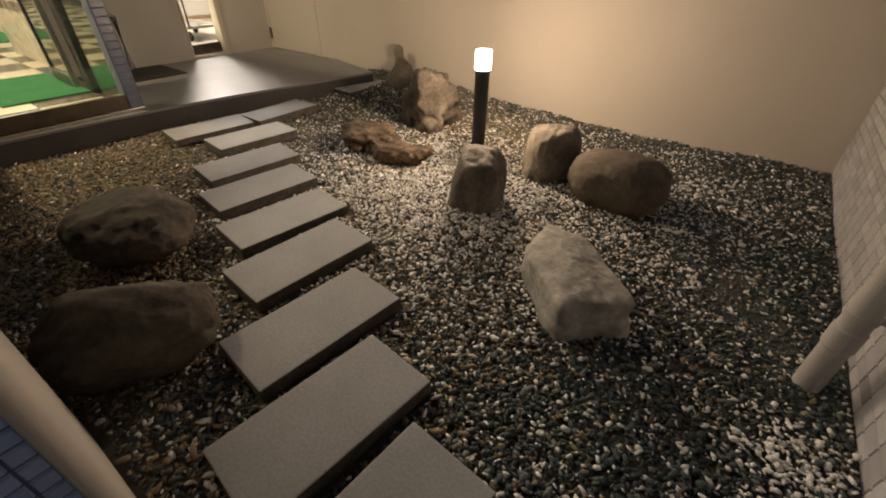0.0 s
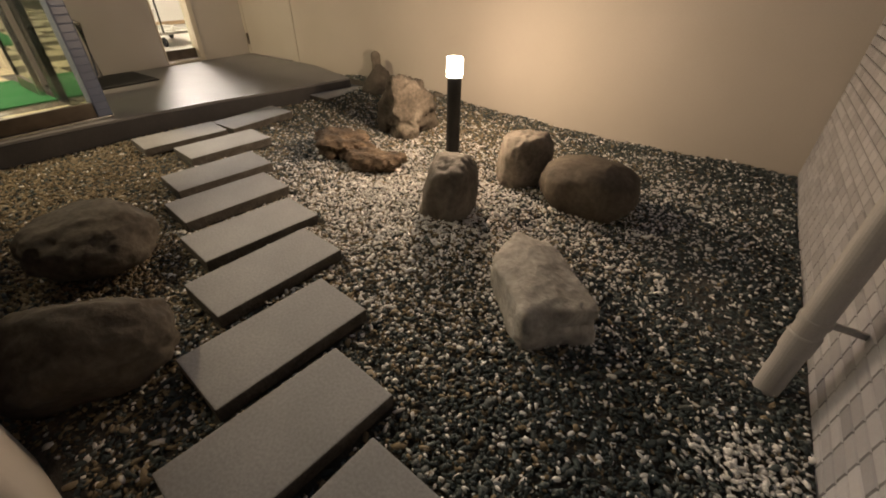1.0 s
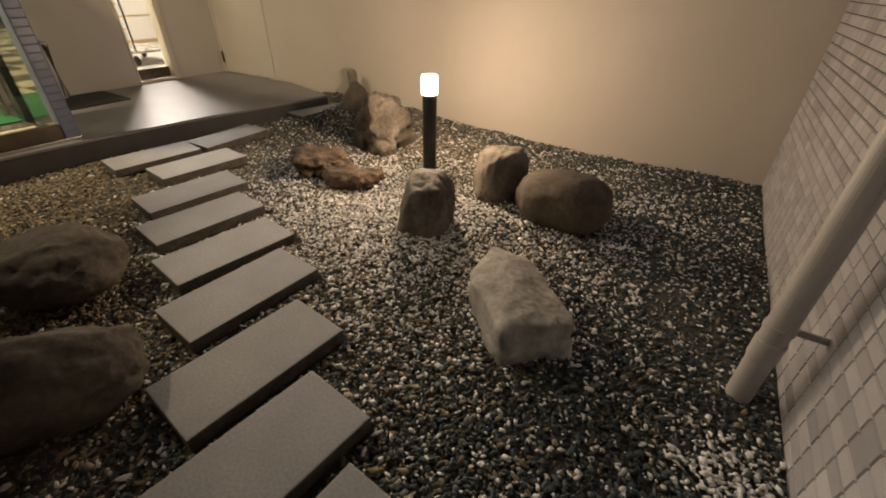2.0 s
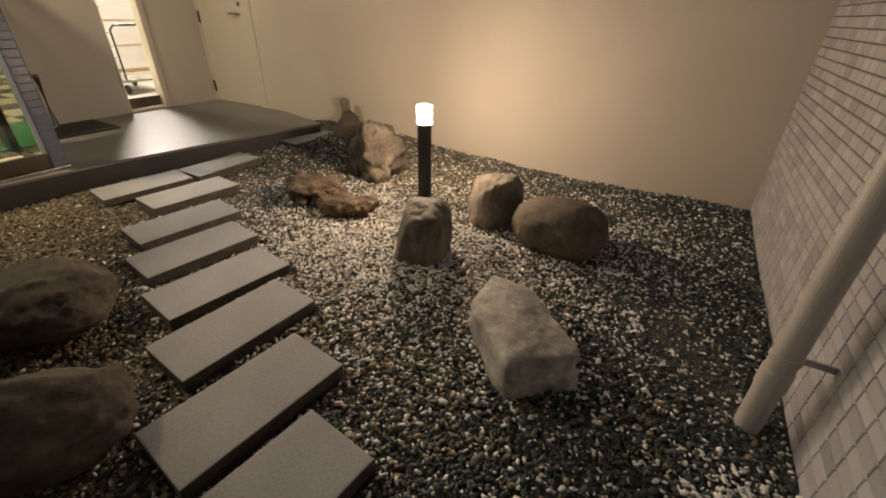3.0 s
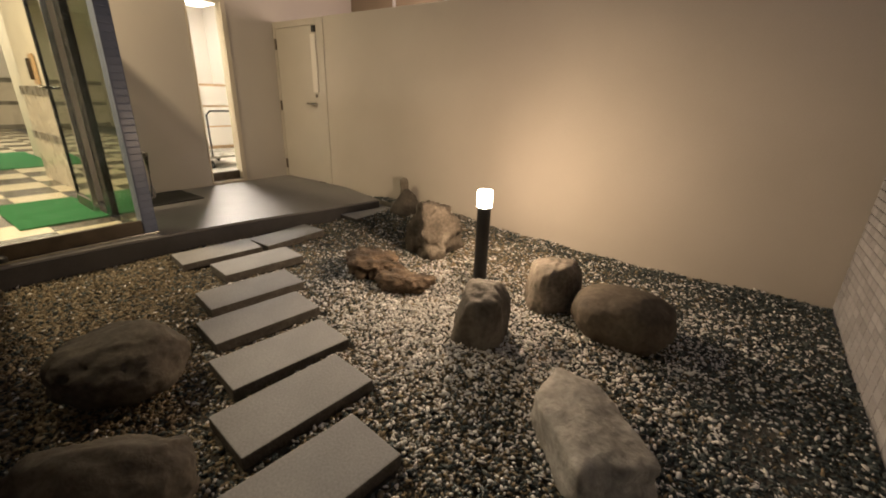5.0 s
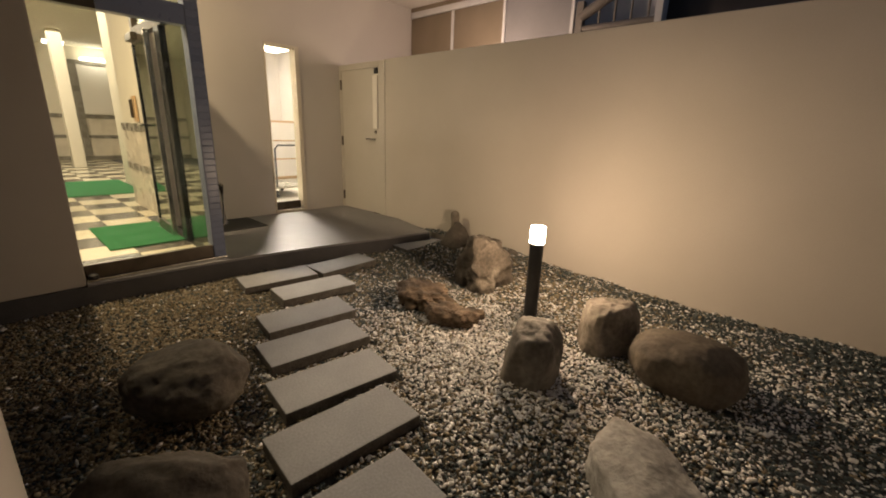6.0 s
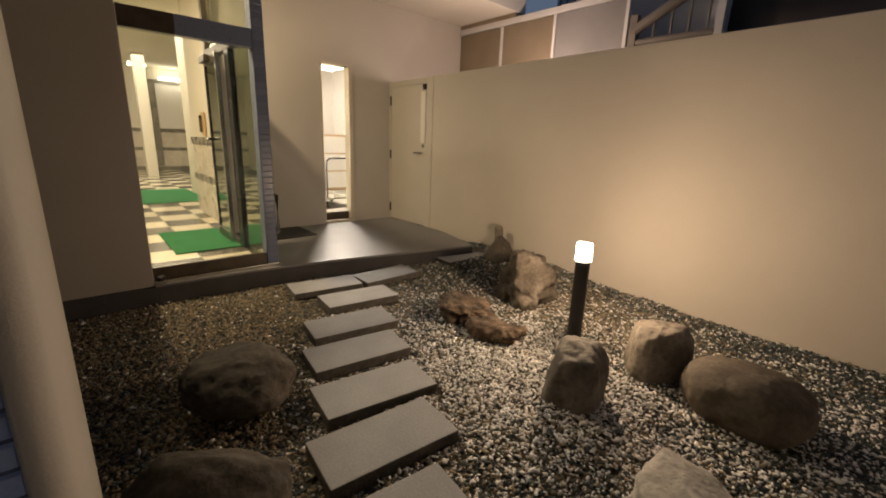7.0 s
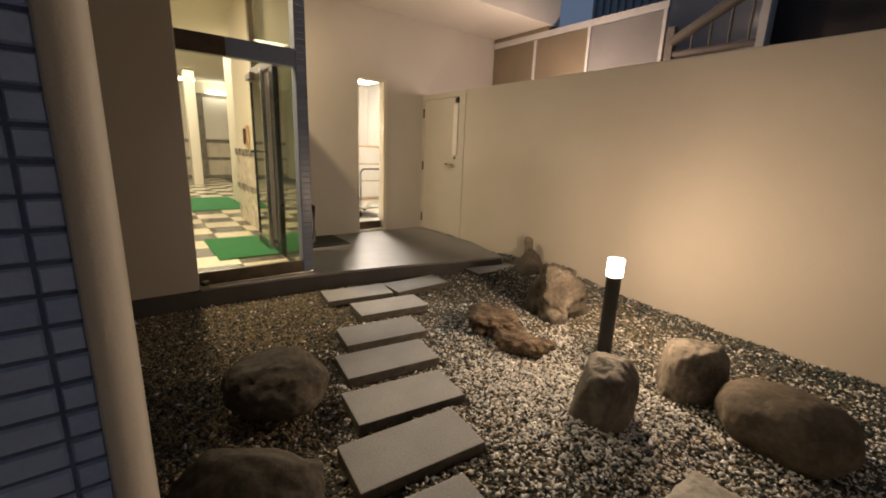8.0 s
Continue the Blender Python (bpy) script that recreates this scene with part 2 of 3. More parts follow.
def tube(points, r, n=12):
    """A round bar along a line of points."""
    bm = bmesh.new()
    pts = [Vector(p) for p in points]
    rings = []
    for i, p in enumerate(pts):
        d = (pts[min(i + 1, len(pts) - 1)] - pts[max(i - 1, 0)]).normalized()
        q = d.to_track_quat("Z", "X")
        rings.append([bm.verts.new(p + q @ Vector((r * math.cos(2 * math.pi * k / n), r * math.sin(2 * math.pi * k / n), 0))) for k in range(n)])
    for a, b in zip(rings, rings[1:]):
        for k in range(n):
            bm.faces.new((a[k], a[(k + 1) % n], b[(k + 1) % n], b[k]))
    bm.faces.new(rings[0][::-1])
    bm.faces.new(rings[-1])
    return bm


def structure(name, bm, material, label, category, smooth=False):
    return tagged(part(name, bm, material, None, "", smooth), label, category, kind="structure")


# ---- large structure ----
WALL_Y = 3.54      # garden wall's face
TILE_X = 0.602     # tiled wall's face
REAR_X = -5.20     # rear wall's face
ENT_X = -3.72      # entrance glass
PORCH_Z = 0.156

ground_bm = boxes((-60, 60, -60, 60, -0.3, -0.012))
structure("ground", ground_bm, M_SOIL, "dark bare soil under the gravel bed and all around", "ground")

# porch: a dark plinth with a paler polished top, its front edge bending outwards
EDGE = [(-3.69, -1.2), (-3.687, 0.0), (-3.66, 0.41), (-3.634, 1.04), (-3.585, 1.52), (-3.494, 2.09), (-3.353, 2.70), (-3.245, 3.27), (-3.235, 3.335), (-4.0, WALL_Y - 0.003)]


def slab_from_edge(edge, back, z0, z1, out=0.0):
    bm = bmesh.new()
    lo = [bm.verts.new((x + out, y, z0)) for x, y in edge] + [bm.verts.new((back, edge[-1][1], z0)), bm.verts.new((back, edge[0][1], z0))]
    hi = [bm.verts.new((v.co.x, v.co.y, z1)) for v in lo]
    n = len(lo)
    bm.faces.new(lo)
    bm.faces.new(hi[::-1])
    for i in range(n):
        bm.faces.new((lo[i], hi[i], hi[(i + 1) % n], lo[(i + 1) % n]))
    bmesh.ops.recalc_face_normals(bm, faces=bm.faces[:])
    return bm


structure("porch_plinth", slab_from_edge(EDGE, REAR_X, -0.05, PORCH_Z - 0.02), M_PLINTH, "dark grey stone plinth edging the raised porch", "plinth")
structure("porch_floor", slab_from_edge([(x, max(y, 0.42)) for x, y in EDGE[2:]], REAR_X, PORCH_Z - 0.018, PORCH_Z, out=-0.006), M_PORCH, "dark grey polished stone porch floor", "floor")

# garden wall with its coping, and the part over the side door
structure("wall_garden", boxes((-4.27, TILE_X + 0.2, WALL_Y, WALL_Y + 0.15, -0.1, 2.052), bevel=0.008), M_PLASTER, "tall cream plastered garden wall lit by the bollard lamp", "wall")

# rear wall with a tall narrow opening
WY0, WY1, WZ0, WZ1 = 2.51, 2.95, 0.19, 2.185
rear = boxes((REAR_X - 0.18, REAR_X, 1.345, WY0, -0.1, 3.2), (REAR_X - 0.18, REAR_X, WY1, 4.90, -0.1, 3.2),
             (REAR_X - 0.18, REAR_X, WY0, WY1, -0.1, WZ0), (REAR_X - 0.18, REAR_X, WY0, WY1, WZ1, 3.2))
structure("wall_rear", rear, M_WALLPAINT, "beige painted rear wall with a tall narrow opening", "wall")
structure("ceiling_porch", boxes((REAR_X + 0.001, -4.11, 1.36, 5.03, 3.0, 5.5), bevel=0.01), M_CEIL, "pale painted soffit over the porch", "ceiling")

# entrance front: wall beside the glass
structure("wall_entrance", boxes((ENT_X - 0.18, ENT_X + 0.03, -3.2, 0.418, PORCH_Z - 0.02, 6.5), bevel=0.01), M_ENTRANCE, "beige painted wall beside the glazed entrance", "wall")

# unseen light blockers added overhead and behind the viewpoint
structure("passage_sky_block", boxes((-3.69, TILE_X + 0.2, -3.04, 1.25, 2.75, 3.4)), M_SKY_BLOCK, "unseen dark cover added overhead to block sky light", "ceiling")
# added wall, stopped short so only a narrow gap lets sky light in
structure("back_light_block", boxes((-3.9, -0.62, -3.2, -3.05, -0.1, 6.5)), M_WALLPAINT, "unseen beige wall added behind the viewpoint to limit sky light", "wall")


# ---- tiled wall: backing, tiles ----
def tile_mesh(name, w, h, d, material):
    bm = bmesh.new()
    e = 0.003
    a = [bm.verts.new(p) for p in ((0, -w / 2, -h / 2), (0, w / 2, -h / 2), (0, w / 2, h / 2), (0, -w / 2, h / 2))]
    b = [bm.verts.new(p) for p in ((d, -w / 2 + e, -h / 2 + e), (d, w / 2 - e, -h / 2 + e), (d, w / 2 - e, h / 2 - e), (d, -w / 2 + e, h / 2 - e))]
    bm.faces.new(b)
    for i in range(4):
        bm.faces.new((a[i], a[(i + 1) % 4], b[(i + 1) % 4], b[i]))
    return mesh_of(name, bm, material)


def joined_tiles(name, mesh, places, material, parent, flip):
    """Many tiles as one mesh: copies of one tile at (y, z) places."""
    src = np.array([v.co[:] for v in mesh.vertices])
    if flip:
        src[:, 0] *= -1
    polys = [list(p.vertices) for p in mesh.polygons]
    n = len(src)
    verts = np.concatenate([src + np.array((0, y, z)) for y, z in places])
    faces = [[i + k * n for i in (reversed(p) if flip else p)] for k in range(len(places)) for p in polys]
    me = bpy.data.meshes.new(name)
    me.from_pydata(verts.tolist(), [], faces)
    me.materials.append(material)
    ob = new(name, me)
    ob.parent = parent
    return tagged(ob, kind="stuff")


tile_wall = structure("wall_tiled", boxes((TILE_X + 0.004, TILE_X + 0.2, -3.2, WALL_Y, -0.1, 6.5)), M_GROUT, "wall clad in small pale grey glazed tiles", "wall")
PW, PH = 0.098, 0.049
near, rest = [], []
for r in range(-1, 61):
    for c in range(52):
        y, z = 3.450 - PW * c, 0.0505 + PH * r
        (near if 14 <= c < 26 and r < 24 else rest).append((y, z))
edge_tile = tile_mesh("tile", 0.037, PH - 0.005, 0.005, M_TILE_REST)
cut = joined_tiles("cut_tile_column", edge_tile, [(3.5195, 0.0505 + PH * r) for r in range(-1, 61)], M_TILE_REST, tile_wall, True)
cut.location.x = TILE_X + 0.004
tile_me = tile_mesh("tile", PW - 0.0035, PH - 0.005, 0.005, M_TILE)
for v in tile_me.vertices:
    v.co.x *= -1
tile_me.flip_normals()
for y, z in near:
    ob = new("tile", tile_me)
    ob.location = (TILE_X + 0.004, y, z)
    ob.parent = tile_wall
plain = tile_mesh("tile_field", PW - 0.0035, PH - 0.005, 0.005, M_TILE_REST)
field = joined_tiles("tile_field", plain, rest, M_TILE_REST, tile_wall, True)
field.location.x = TILE_X + 0.004

# near corner column: blue tiles on one face and a rounded cream return
PX, PY = -0.76, -0.01
column = structure("corner_column", boxes((PX - 0.45, PX - 0.004, -1.2, PY - 0.002, -0.1, 3.2)), M_BLUE_GROUT, "corner column with blue-grey tiles and cream edge", "column")
BH = 0.0413
for width, y in ((0.036, PY - 0.018), (0.092, PY - 0.087), (0.092, PY - 0.184), (0.092, PY - 0.281)):
    blue_me = tile_mesh("blue_tile", width, BH - 0.006, 0.006, M_BLUE)
    for r in range(76):
        ob = new("blue_tile", blue_me)
        ob.location = (PX - 0.004, y, 0.0375 + BH * r)
        ob.parent = column
# bull-nosed cream return
edge_bm = bmesh.new()
ring = [(PX - 0.45, PY - 0.001), (PX + 0.004, PY - 0.001)]
ring += [(PX + 0.006 - 0.058 * (1 - math.cos(radians(a)) ** 0.8), PY + 0.002 + 0.039 * math.sin(radians(a)) ** 0.9) for a in range(2, 90, 8)]
ring += [(PX - 0.08, PY + 0.042), (PX - 0.45, PY + 0.042)]
lo = [edge_bm.verts.new((x, y, -0.1)) for x, y in ring]
hi = [edge_bm.verts.new((x, y, 3.2)) for x, y in ring]
for i in range(len(ring)):
    j = (i + 1) % len(ring)
    edge_bm.faces.new((lo[i], lo[j], hi[j], hi[i])).smooth = True
edge_bm.faces.new(hi)
bmesh.ops.recalc_face_normals(edge_bm, faces=edge_bm.faces[:])
part("cream_edge", edge_bm, M_WALLPAINT, column, "rounded cream painted edge")


# ---- stepping slabs ----
def slab(cx, cy, rz, lx, ly, z, tilt=0.0):
    bm = boxes((-lx / 2, lx / 2, -ly / 2, ly / 2, -0.06, 0), bevel=0.006)
    bm.normal_update()
    # side and bottom faces take the darker edge colour
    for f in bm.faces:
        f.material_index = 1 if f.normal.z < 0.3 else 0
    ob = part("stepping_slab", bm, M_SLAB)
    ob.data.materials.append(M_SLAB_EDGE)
    ob.matrix_world = pose(cx, cy, z, tilt, tilt * 0.5, rz)
    return tagged(ob, "rectangular grey concrete stepping slab set in the gravel", "stepping slab", "stepping slabs to the porch")


SLABS = [(-0.335, 0.287, -5.5), (-0.67, 0.456, -7.0), (-0.993, 0.687, -6.6), (-1.353, 0.911, -5.5), (-1.695, 1.078, -7.5), (-2.087, 1.204, -7.8), (-2.452, 1.366, -8.5), (-2.852, 1.655, -6.5), (-3.262, 1.564, -8.0), (-3.212, 2.155, 0.5), (-3.20, 3.14, -4.0)]
for i, (cx, cy, rz) in enumerate(SLABS):
    slab(cx, cy, rz, 0.287, 0.575, 0.068 if cy > 3 else 0.052, (0.4, -0.3, 0.2)[i % 3])


# ---- gravel ----
def pebble_field(name, places, sizes, material, seed, label):
    """Many flattened, uneven pebbles as one mesh."""
    rng = np.random.default_rng(seed)
    g = (1 + 5 ** 0.5) / 2
    ico = np.array([(-1, g, 0), (1, g, 0), (-1, -g, 0), (1, -g, 0), (0, -1, g), (0, 1, g), (0, -1, -g), (0, 1, -g), (g, 0, -1), (g, 0, 1), (-g, 0, -1), (-g, 0, 1)])
    ico /= np.linalg.norm(ico[0])
    tri = np.array([(0, 11, 5), (0, 5, 1), (0, 1, 7), (0, 7, 10), (0, 10, 11), (1, 5, 9), (5, 11, 4), (11, 10, 2), (10, 7, 6), (7, 1, 8), (3, 9, 4), (3, 4, 2), (3, 2, 6), (3, 6, 8), (3, 8, 9), (4, 9, 5), (2, 4, 11), (6, 2, 10), (8, 6, 7), (9, 8, 1)])
    n = len(places)
    v = ico[None] * (1 + rng.uniform(-0.22, 0.22, (n, 12, 1)))
    s = sizes[:, None] * np.stack([rng.uniform(0.95, 1.85, n), rng.uniform(0.55, 0.95, n), rng.uniform(0.4, 0.65, n)], 1)
    v = v * s[:, None]
    for ax in ((0, 2), (1, 2), (0, 1)):
        a = rng.uniform(-0.5, 0.5, n) if ax != (0, 1) else rng.uniform(0, 6.28, n)
        c, d = np.cos(a)[:, None], np.sin(a)[:, None]
        p, q = v[:, :, ax[0]].copy(), v[:, :, ax[1]].copy()
        v[:, :, ax[0]], v[:, :, ax[1]] = c * p - d * q, d * p + c * q
    v = v + places[:, None]
    f = (tri[None] + 12 * np.arange(n)[:, None, None]).reshape(-1)
    me = bpy.data.meshes.new(name)
    me.vertices.add(n * 12)
    me.vertices.foreach_set("co", v.reshape(-1).astype(np.float32))
    me.loops.add(len(f))
    me.loops.foreach_set("vertex_index", f.astype(np.int32))
    me.polygons.add(len(f) // 3)
    me.polygons.foreach_set("loop_start", np.arange(0, len(f), 3, dtype=np.int32))
    me.update(calc_edges=True)
    me.validate()
    me.materials.append(material)
    return tagged(new(name, me), label, "gravel", kind="stuff")


rng = np.random.default_rng(4)


def bed(n, x0, x1, y0, y1):
    return np.stack([rng.uniform(x0, x1, n), rng.uniform(y0, y1, n)], 1)


def inside(p):
    edge = np.interp(p[:, 1], [y for x, y in EDGE], [x for x, y in EDGE])
    ok = (p[:, 0] > edge + 0.004) & (p[:, 0] < TILE_X - 0.008) & (p[:, 1] < WALL_Y - 0.008)
    ok &= ~((p[:, 0] < PX) & (p[:, 1] < PY + 0.06) & (p[:, 0] > PX - 0.47))
    for cx, cy, rz in SLABS:
        a = radians(rz)
        dx, dy = p[:, 0] - cx, p[:, 1] - cy
        u, w = dx * math.cos(a) + dy * math.sin(a), -dx * math.sin(a) + dy * math.cos(a)
        ok &= ~((abs(u) < 0.160) & (abs(w) < 0.296))
    return ok


def relief(p):
    h = 0.010 * np.sin(p[:, 0] * 2.1 + 1.0) * np.cos(p[:, 1] * 1.7) + 0.006 * np.sin(p[:, 0] * 7 + p[:, 1] * 5) + 0.030 * np.exp(-((p[:, 0] + 3.08) / 0.22) ** 2 - ((p[:, 1] - 2.98) / 0.32) ** 2)
    return h + (0.012 + 0.010 * np.sin(p[:, 0] * 9.0) * np.sin(p[:, 0] * 3.7 + 1)) * np.clip((p[:, 1] - 3.2) / 0.34, 0, 1) + 0.105 * np.clip((-0.6 - p[:, 0]) / 2.0, 0, 1) * np.clip((p[:, 1] - 2.7) / 0.8, 0, 1)


spots = bed(166000, -3.75, 0.62, -0.6, WALL_Y)
spots = spots[inside(spots)]
gx, gy = spots[:, 0], spots[:, 1]
size = np.clip(rng.lognormal(math.log(0.0061), 0.32, len(spots)), 0.0035, 0.017)
height = relief(spots) + rng.uniform(-0.006, 0.007, len(spots))
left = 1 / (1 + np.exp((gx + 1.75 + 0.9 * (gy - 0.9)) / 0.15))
# share of white stones is raised around the lamp to paint its bright pool
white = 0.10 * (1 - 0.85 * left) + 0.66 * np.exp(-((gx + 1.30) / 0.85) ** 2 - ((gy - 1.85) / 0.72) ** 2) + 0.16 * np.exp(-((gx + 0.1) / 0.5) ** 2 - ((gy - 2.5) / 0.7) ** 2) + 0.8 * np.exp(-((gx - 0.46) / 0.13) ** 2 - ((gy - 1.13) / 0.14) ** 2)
# extra tan stones near the lamp and to the left imitate warm light
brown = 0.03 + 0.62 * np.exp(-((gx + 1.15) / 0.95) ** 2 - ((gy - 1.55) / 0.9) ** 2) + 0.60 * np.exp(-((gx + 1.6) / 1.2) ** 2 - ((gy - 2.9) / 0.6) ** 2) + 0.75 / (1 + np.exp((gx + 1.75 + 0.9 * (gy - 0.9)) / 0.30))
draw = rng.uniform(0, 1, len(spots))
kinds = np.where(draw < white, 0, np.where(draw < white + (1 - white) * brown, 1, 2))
places = np.concatenate([spots, height[:, None]], 1)
places[kinds == 0, 2] += 0.003
size[kinds == 0] *= 1.05
size[kinds != 0] *= 1.10
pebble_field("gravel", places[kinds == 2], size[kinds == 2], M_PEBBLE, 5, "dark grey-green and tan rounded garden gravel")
pebble_field("brown_gravel", places[kinds == 1], size[kinds == 1], M_BROWN_PEBBLE, 7, "tan and brown gravel mixed into the bed, more where warm light falls")
pebble_field("white_gravel", places[kinds == 0], size[kinds == 0], M_WHITE_PEBBLE, 6, "white gravel scattered through the bed, more where lamp light falls")


# ---- rocks ----
def rock(label, material, x, y, rz, dims, seed, cuts=7, rough=0.10, sink=0.15, tilt=(0, 0), boxy=0.0, name="rock", faces=(), pits=0.0):
    """A weathered stone: a ball cut by soft planes, with broad and fine unevenness. dims: whole length, width, height."""
    r = random.Random(seed)
    bm = bmesh.new()
    bmesh.ops.create_icosphere(bm, subdivisions=5, radius=1)
    planes = []
    for _ in range(cuts):
        d = Vector((r.gauss(0, 1), r.gauss(0, 1), r.gauss(0.25, 0.7))).normalized()
        planes.append((d, r.uniform(0.74, 0.93)))
    worn = [(Vector((a, b, c)).normalized(), h) for a, b, c, h in faces]
    off = Vector((r.uniform(-50, 50), r.uniform(-50, 50), r.uniform(-50, 50)))
    for v in bm.verts:
        p = v.co.normalized()
        if boxy:
            k = (abs(p.x) ** (2 + 6 * boxy) + abs(p.y) ** (2 + 6 * boxy) + abs(p.z) ** (2 + 6 * boxy)) ** (-1 / (2 + 6 * boxy))
            p = p * k
        for d, h in worn:
            p = p - d * math.log(1 + math.exp(16 * (p.dot(d) - h))) / 16 * 0.9
        for d, h in planes:
            over = p.dot(d) - h
            if over > 0:
                p = p - d * over * 0.82
        q = Vector((p.x * dims[0], p.y * dims[1], p.z * dims[2])) / max(dims)
        n1 = noise.noise(p * 1.4 + off)
        n2 = noise.fractal(q * 4.6 + off, 0.9, 2.1, 4)
        n3 = noise.fractal(q * 17.0 + off, 0.9, 2.1, 3)
        p = p * (1 + rough * (1.2 * n1 + 0.6 * n2 + 0.2 * n3) - pits * max(0.0, noise.noise(q * 3.6 - off) - 0.12))
        v.co = Vector((p.x * dims[0] / 2, p.y * dims[1] / 2, p.z * dims[2] / 2))
    turn = pose(0, 0, 0, tilt[0], tilt[1], 0)
    bmesh.ops.transform(bm, matrix=turn, verts=bm.verts)
    lo, hi = min(v.co.z for v in bm.verts), max(v.co.z for v in bm.verts)
    k = dims[2] / (hi - lo)
    for v in bm.verts:
        v.co.z = (v.co.z - lo) * k * (1 + sink) - sink * dims[2]
    ob = part(name, bm, material, smooth=True)
    ob.matrix_world = pose(x, y, 0, 0, 0, rz)
    return tagged(ob, label, "rock", "garden rocks") if name == "rock" else ob


rock("long pale block-shaped rock lying on the gravel", M_ROCK_PALE, -0.335, 1.425, -45, (0.54, 0.30, 0.19), 29, cuts=0, rough=0.075, sink=0.4, boxy=1.6, tilt=(2, 2), faces=[(0.05, 0.30, 0.95, 0.90), (-0.25, -0.30, 0.92, 0.98), (-0.80, -0.55, 0.18, 0.98), (-0.80, 0.55, 0.2, 1.02), (1.0, 0.0, 0.06, 0.92)], pits=0.08)
rock("squat grey rock in front of the bollard lamp", M_ROCK_GREY, -1.032, 1.848, 10, (0.265, 0.285, 0.315), 31, cuts=0, rough=0.055, sink=0.5, boxy=0.7, faces=[(-0.06, -0.10, 0.99, 0.88), (0.80, -0.55, 0.0, 1.0), (-0.72, -0.45, 0.50, 0.98), (0.62, 0.1, 0.70, 1.06)], pits=0.05)
rock("upright tan rock beside a wider boulder", M_ROCK_TAN, -0.885, 2.45, 0, (0.335, 0.33, 0.315), 36, cuts=1, rough=0.08, sink=0.3, boxy=0.22, faces=[(-0.75, -0.60, 0.18, 0.76), (0.78, -0.62, 0.02, 0.74), (-0.15, -0.05, 0.98, 0.84)], pits=0.03)
rock("wide rounded brown boulder on the gravel", M_ROCK_BROWN, -0.435, 2.36, -5, (0.55, 0.45, 0.285), 45, cuts=1, rough=0.06, sink=0.25, boxy=0.0, faces=[(-0.12, 0.05, 0.99, 0.84), (0.1, -0.97, -0.05, 0.86)], pits=0.03)
rock("rugged streaked rock leaning near the garden wall", M_ROCK_STREAK, -2.05, 2.75, 0, (0.49, 0.45, 0.45), 55, cuts=3, rough=0.18, tilt=(0, -6), boxy=0.12, pits=0.40, faces=[(0.80, -0.58, 0.12, 0.70), (-0.45, -0.88, 0.12, 0.70), (0.3, 0.1, 0.95, 0.84), (-0.7, 0.0, 0.7, 0.72)])
rock("low reddish rough stone half sunk in gravel", M_ROCK_RED, -2.14, 2.14, -18, (0.42, 0.36, 0.15), 62, cuts=2, rough=0.26, boxy=0.1, pits=0.5, faces=[(0.10, 0.30, 0.95, 0.66)])
rock("low reddish rough stone half sunk in gravel", M_ROCK_RED, -1.77, 2.05, 20, (0.37, 0.27, 0.115), 68, cuts=2, rough=0.26, boxy=0.1, pits=0.5, faces=[(-0.05, 0.30, 0.95, 0.66)])
rock("large rounded brown boulder beside the slabs", M_ROCK_DARK, -2.03, 0.55, 65, (0.47, 0.47, 0.27), 72, cuts=2, rough=0.10, sink=0.05, boxy=0.04, pits=0.04, faces=[(-0.2, 0.1, 0.97, 0.86)])
rock("long rounded grey-brown boulder beside the slabs", M_ROCK_DARK, -1.37, 0.265, 72, (0.49, 0.36, 0.285), 87, cuts=4, rough=0.10, boxy=0.12, pits=0.08)
rock("dark upright rock against the garden wall", M_ROCK_DARK, -2.86, 3.32, 0, (0.36, 0.30, 0.33), 92, cuts=2, rough=0.10, faces=[(0.75, -0.3, 0.55, 0.50), (-0.75, -0.3, 0.58, 0.52), (0.0, -0.8, 0.6, 0.62)])
rock("small grey stone at the foot of the wall", M_ROCK_GREY, -2.22, 3.47, 0, (0.14, 0.10, 0.15), 97, cuts=6, rough=0.12)

# small worn stone figure
fig = turned([(0.05, 0.0), (0.062, 0.02), (0.058, 0.20), (0.048, 0.28), (0.042, 0.305), (0.046, 0.33), (0.047, 0.37), (0.042, 0.395), (0.028, 0.41), (0.010, 0.416)], 24)
for v in fig.verts:
    v.co += v.co.normalized() * 0.006 * noise.noise(v.co * 30)
fo = part("stone_figure", fig, M_ROCK_TAN, smooth=True)
fo.matrix_world = pose(-2.92, 3.44, 0.01, 3, -4, 0)
tagged(fo, "small worn stone figure standing by the garden wall", "statue")


# ---- bollard lamp ----
bollard = tagged(base("bollard_lamp", LAMP_AT[0], LAMP_AT[1], 0), "black cylindrical bollard lamp with a lit frosted head", "garden lamp")
part("post", turned([(0.045, -0.03), (0.045, 0.556), (0.043, 0.562)], 32), M_BLACK, bollard, smooth=False)
part("base_flange", turned([(0.066, 0.0), (0.066, 0.012), (0.05, 0.018)], 32), M_BLACK, bollard)
head = part("lamp_head", turned([(0.042, 0.562), (0.050, 0.564), (0.050, 0.671), (0.048, LAMP_TOP), (0.02, LAMP_TOP + 0.001)], 32), M_LENS, bollard, "glowing warm white head")
head.visible_shadow = False

